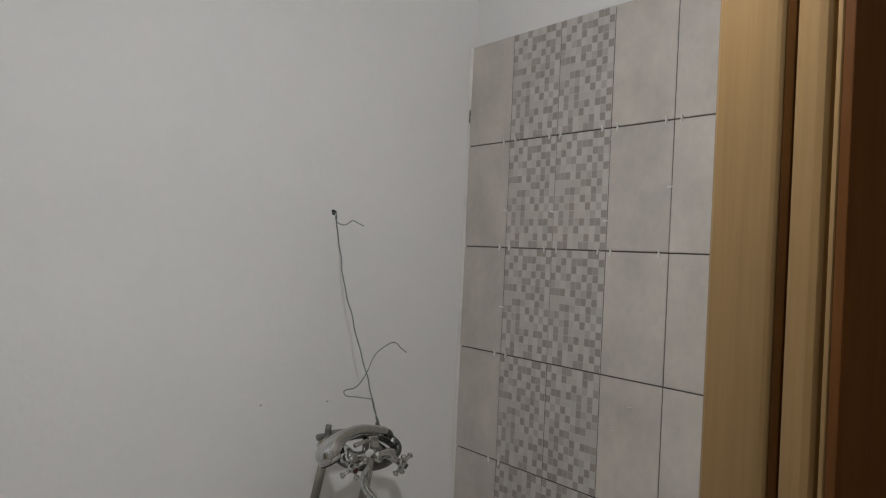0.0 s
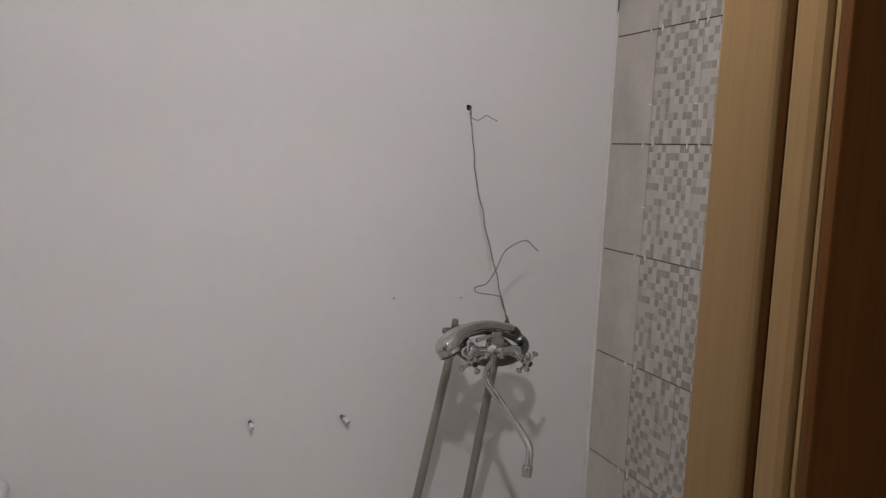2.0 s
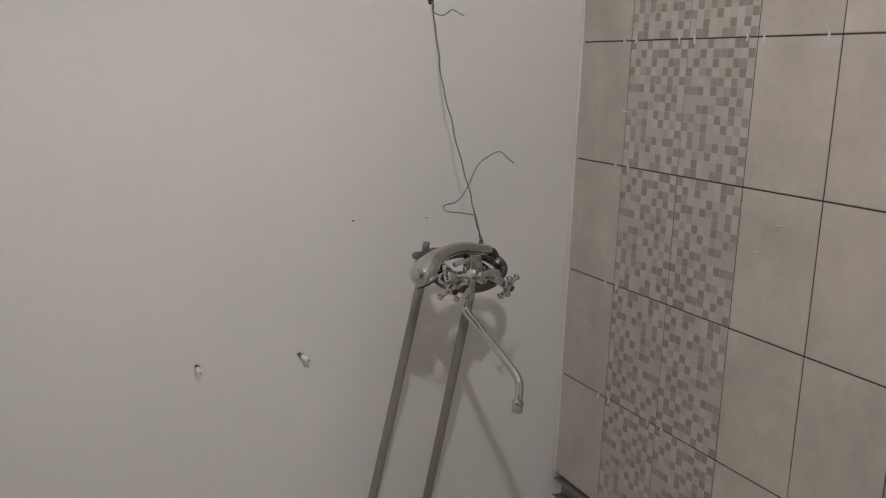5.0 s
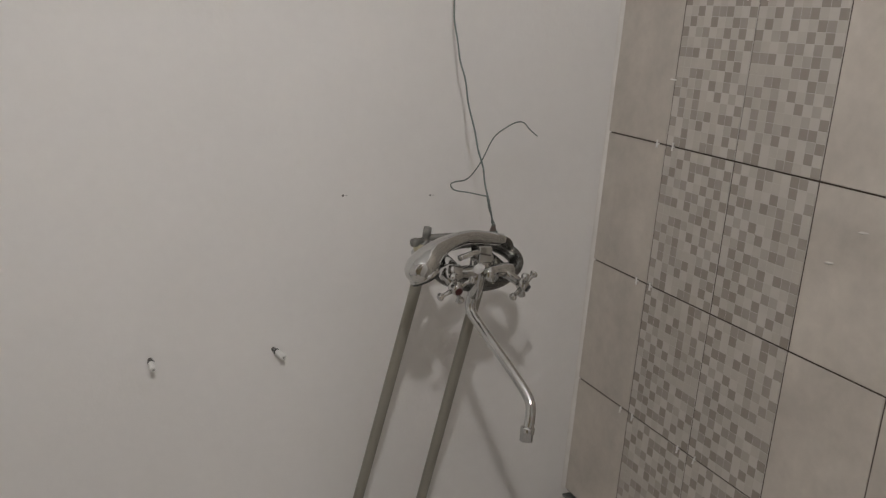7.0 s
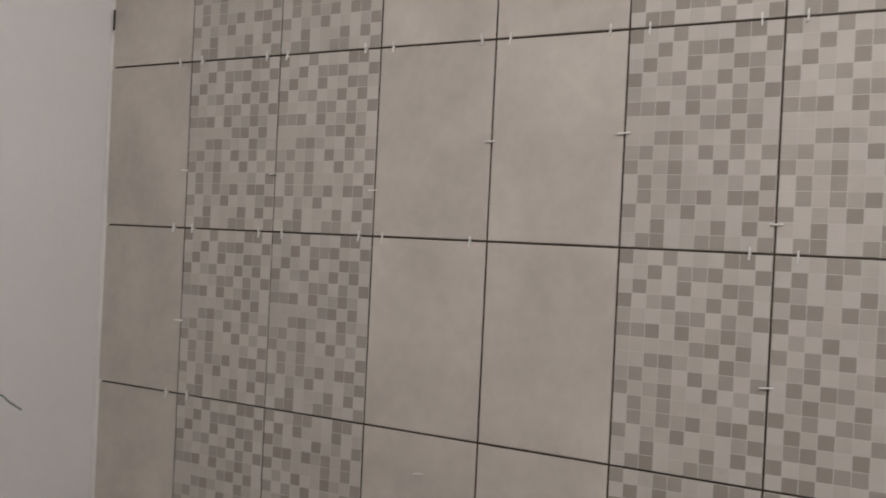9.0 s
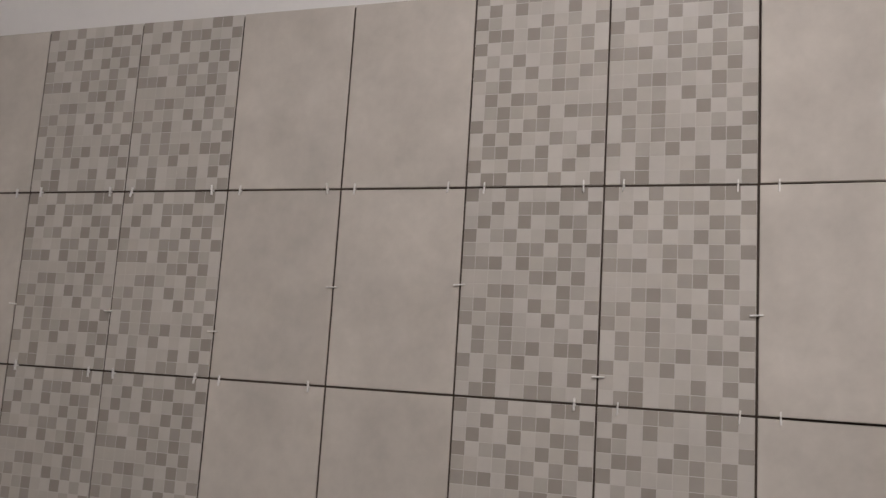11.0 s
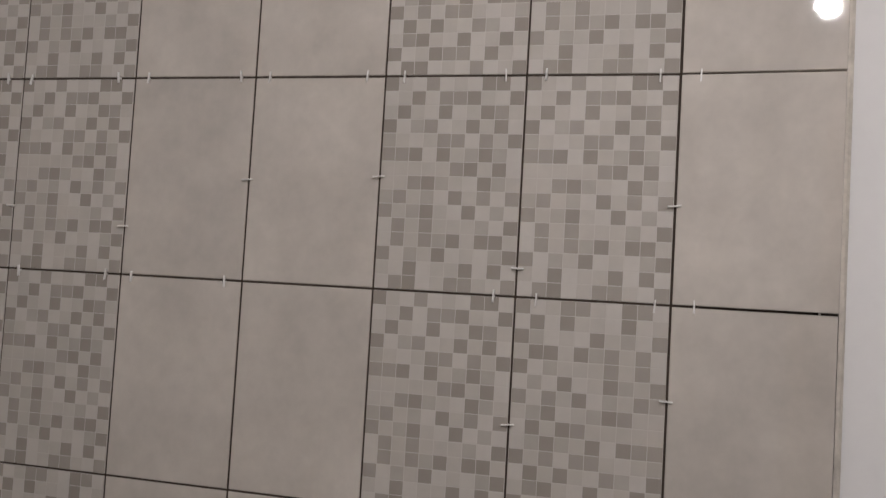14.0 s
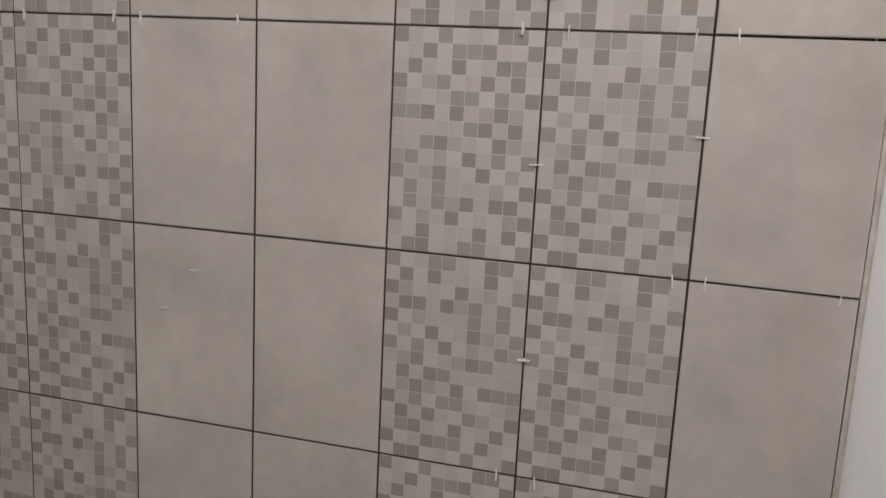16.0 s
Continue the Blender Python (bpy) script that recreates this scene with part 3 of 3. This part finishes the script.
# x dark, d half dark, m middle, o light, . pale
MOSAIC = ("xo.x.o.xx.", "..x.ddxo.x", "oxo.x.oxx.", "x.mx.oxox.", "mo.oxx.xox", "ddx.xomxm.", "ooo..xx.x.", "oodxmo.xm.",
          "mx.m.xox.d", "x.mxo.x.m.", ".dox.oom.x", ".d.xmx.xxo", "d.m.x.o.mx", "o.x..ox.x.", ".dx..dx..d")
ROTATED = {(5, 0), (6, 2), (2, 3), (5, 3), (6, 3), (1, 4), (2, 4)}

structure("adhesive_bed", box((0.0018, -1.6175, 0.3035), (0.0138, 0.008, TOP - 0.004)), adhesive, "dark tile adhesive in the open joints", "adhesive")


def mesh_of(bm, name, mats):
    me = bpy.data.meshes.new(name)
    bmesh.ops.recalc_face_normals(bm, faces=bm.faces)
    bm.to_mesh(me)
    bm.free()
    for one in mats:
        me.materials.append(one)
    return me


def plain_mesh(w, t=0.009):
    """A glazed tile whose face looks towards -x, its rim a little rounded."""
    bm = bmesh.new()
    r = 0.0018
    steps = ((t, 0), (r, 0), (0.62 * r, 0.08 * r), (0.29 * r, 0.29 * r), (0.08 * r, 0.62 * r), (0, r))
    rings = [[bm.verts.new((x, sy * (w / 2 - i), sz * (H / 2 - i))) for sy, sz in ((-1, -1), (1, -1), (1, 1), (-1, 1))] for x, i in steps]
    for n, (p, q) in enumerate(zip(rings, rings[1:])):
        for i in range(4):
            bm.faces.new((p[i], p[(i + 1) % 4], q[(i + 1) % 4], q[i])).material_index = 1 if n == 0 else 0
    bm.faces.new(rings[0])
    bm.faces.new(rings[-1])
    return mesh_of(bm, "tile", (tile_plain, biscuit))


def mosaic_mesh():
    """A tile pressed and printed as ten by fifteen small squares."""
    rng = random.Random(4)
    bm = bmesh.new()
    box((0.00012, -W / 2, -H / 2), (0.009, W / 2, H / 2), 0.0012, bm, 2)
    for r, row in enumerate(MOSAIC):
        for c, kind in enumerate(row):
            tone = rng.choice({"x": (1, 1, 5), "d": (5,), "m": (2,), "o": (3,), ".": (4, 4, 3)}[kind])
            y, z = W / 2 - 0.02 * (c + 0.5), H / 2 - 0.02 * (r + 0.5)
            lo, hi = 0.0095, 0.0093
            a = [bm.verts.new((0.00012, y + sy * lo, z + sz * lo)) for sy, sz in ((-1, -1), (1, -1), (1, 1), (-1, 1))]
            b = [bm.verts.new((0.0, y + sy * hi, z + sz * hi)) for sy, sz in ((-1, -1), (1, -1), (1, 1), (-1, 1))]
            for i in range(4):
                bm.faces.new((a[i], a[(i + 1) % 4], b[(i + 1) % 4], b[i])).material_index = tone
            bm.faces.new(b).material_index = tone
    return mesh_of(bm, "mosaic_tile", (tile_base, tile_dark, tile_mid, tile_light, tile_pale, tile_brown))


def line_y(i):
    return -(Y1 + PX * (i - 1))


WIDTH_FIRST, WIDTH_LAST = 0.205, 0.1975
meshes = {"plain": plain_mesh(W), "first": plain_mesh(WIDTH_FIRST), "last": plain_mesh(WIDTH_LAST), "proud": plain_mesh(WIDTH_LAST, 0.022), "mosaic": mosaic_mesh()}
rng = random.Random(11)
LAST_LEAN = {0: (-0.0135, -2.8, -3.9), 1: (-0.0088, -0.3, -3.6), 2: (-0.0045, -0.1, -2.2), 3: (-0.0025, 0.0, -1.1)}  # crooked tiles beside the door wall
for row in range(6):
    for col in range(8):
        z = TOP - PZ * row - 0.15
        y = line_y(col) - PX / 2
        key = "mosaic" if col in (1, 2, 5, 6) else "plain"
        if col == 0:
            key, y = "first", line_y(1) + 0.0015 + WIDTH_FIRST / 2
        if col == 7:
            key, y = "last", line_y(7) - 0.0015 - WIDTH_LAST / 2
        sink, lean = 0.0, None
        if col == 7 and row in LAST_LEAN:
            key, (sink, lean, yaw_last) = "proud", LAST_LEAN[row]
        ob = new("mosaic_tile" if key == "mosaic" else "tile", meshes[key])
        ob.parent = wall_east
        turn = 180 if (col, row) in ROTATED else 0
        yaw = rng.uniform(-0.12, 0.12)
        tip = rng.uniform(-0.12, 0.12)
        if lean is not None:
            tip, yaw = lean, yaw_last
        ob.matrix_basis = pose(sink + rng.uniform(-0.0002, 0.0003), y, z, 0, tip, yaw) @ pose(0, 0, 0, turn)

# Rest of mortar beside the last column.
bm = bmesh.new()
steps = 60
rows = []
for i in range(steps + 1):
    z = 0.305 + (TOP - 0.31) * i / steps
    e = 0.0012 * noise.noise((z * 9, 1.7, 0))
    rows.append([bm.verts.new(p) for p in ((0.0136, -1.6182, z), (0.0012 + e, -1.6182, z), (0.0012 + e, -1.6225 + e, z), (0.006, -1.6268, z))])
for p, q in zip(rows, rows[1:]):
    for i in range(3):
        bm.faces.new((p[i], p[i + 1], q[i + 1], q[i]))
part("edge_mortar", bm, edge_adhesive, wall_east, "rough beige mortar strip at the tile edge")

# White plastic spacers left in the joints.
bm = bmesh.new()
box((-0.0062, -0.0010, -0.0085), (-0.0022, 0.0010, 0.0085), 0.0003, bm, 1)
box((-0.0055, -0.0009, -0.0012), (0.006, 0.0009, 0.0012), bm=bm)
spacer_mesh = mesh_of(bm, "spacer", (spacer_plastic,))
places = []
ends = {0: "1- 1+ 2- 2+ 3- 3+ 4- 4+ 5- 5+ 6- 6+ 7- 7+ 8-", 1: "1- 1+ 2- 2+ 3- 3+ 4- 6- 6+ 7- 7+ 8-", 2: "1- 1+ 7- 7+ 8-", 3: "1- 1+ 6- 6+", 4: "1- 1+ 2- 2+"}
for line, text in ends.items():
    for word in text.split():
        i, s = int(word[0]), (1 if word[1] == "-" else -1)
        off = rng.uniform(0.018, 0.03)
        places.append((line_y(i) + s * off, 1.818 - PZ * line + rng.uniform(-0.0015, 0.0015), rng.uniform(-8, 8)))
for i, row, share in ((4, 1, 0.5), (5, 1, 0.47), (6, 1, 0.87), (7, 1, 0.57), (3, 1, 0.75), (2, 1, 0.67), (1, 1, 0.65), (1, 2, 0.55), (6, 2, 0.56), (7, 2, 0.4), (6, 3, 0.43)):
    places.append((line_y(i) + rng.uniform(-0.001, 0.001), TOP - PZ * (row + share) + 0.0, 90 + rng.uniform(-6, 6)))
for y, z, turn in places:
    ob = new("spacer", spacer_mesh)
    ob.parent = wall_east
    ob.matrix_basis = pose(0, y, z, turn, rng.uniform(-10, 10), rng.uniform(-10, 10))

# Small raised droplets on one tile, their glint put in as pale colour.
for y, z, w in ((-0.655, 1.0855, 0.0088), (-0.709, 1.15, 0.0105)):
    drop = [Vector((0.0006, y + w, z - 0.0012)), Vector((-0.0003, y + 0.4 * w, z)), Vector((-0.0005, y - 0.3 * w, z + 0.0008)), Vector((0.0006, y - w, z + 0.0022))]
    part("plaster_drop", tube(smooth_line(drop, 4), lambda q: 0.0009 + 0.0013 * math.sin(math.pi * min(1, max(0, q))), 8), drop_glint, wall_east, "small raised droplet with its glint painted pale", smooth=True)
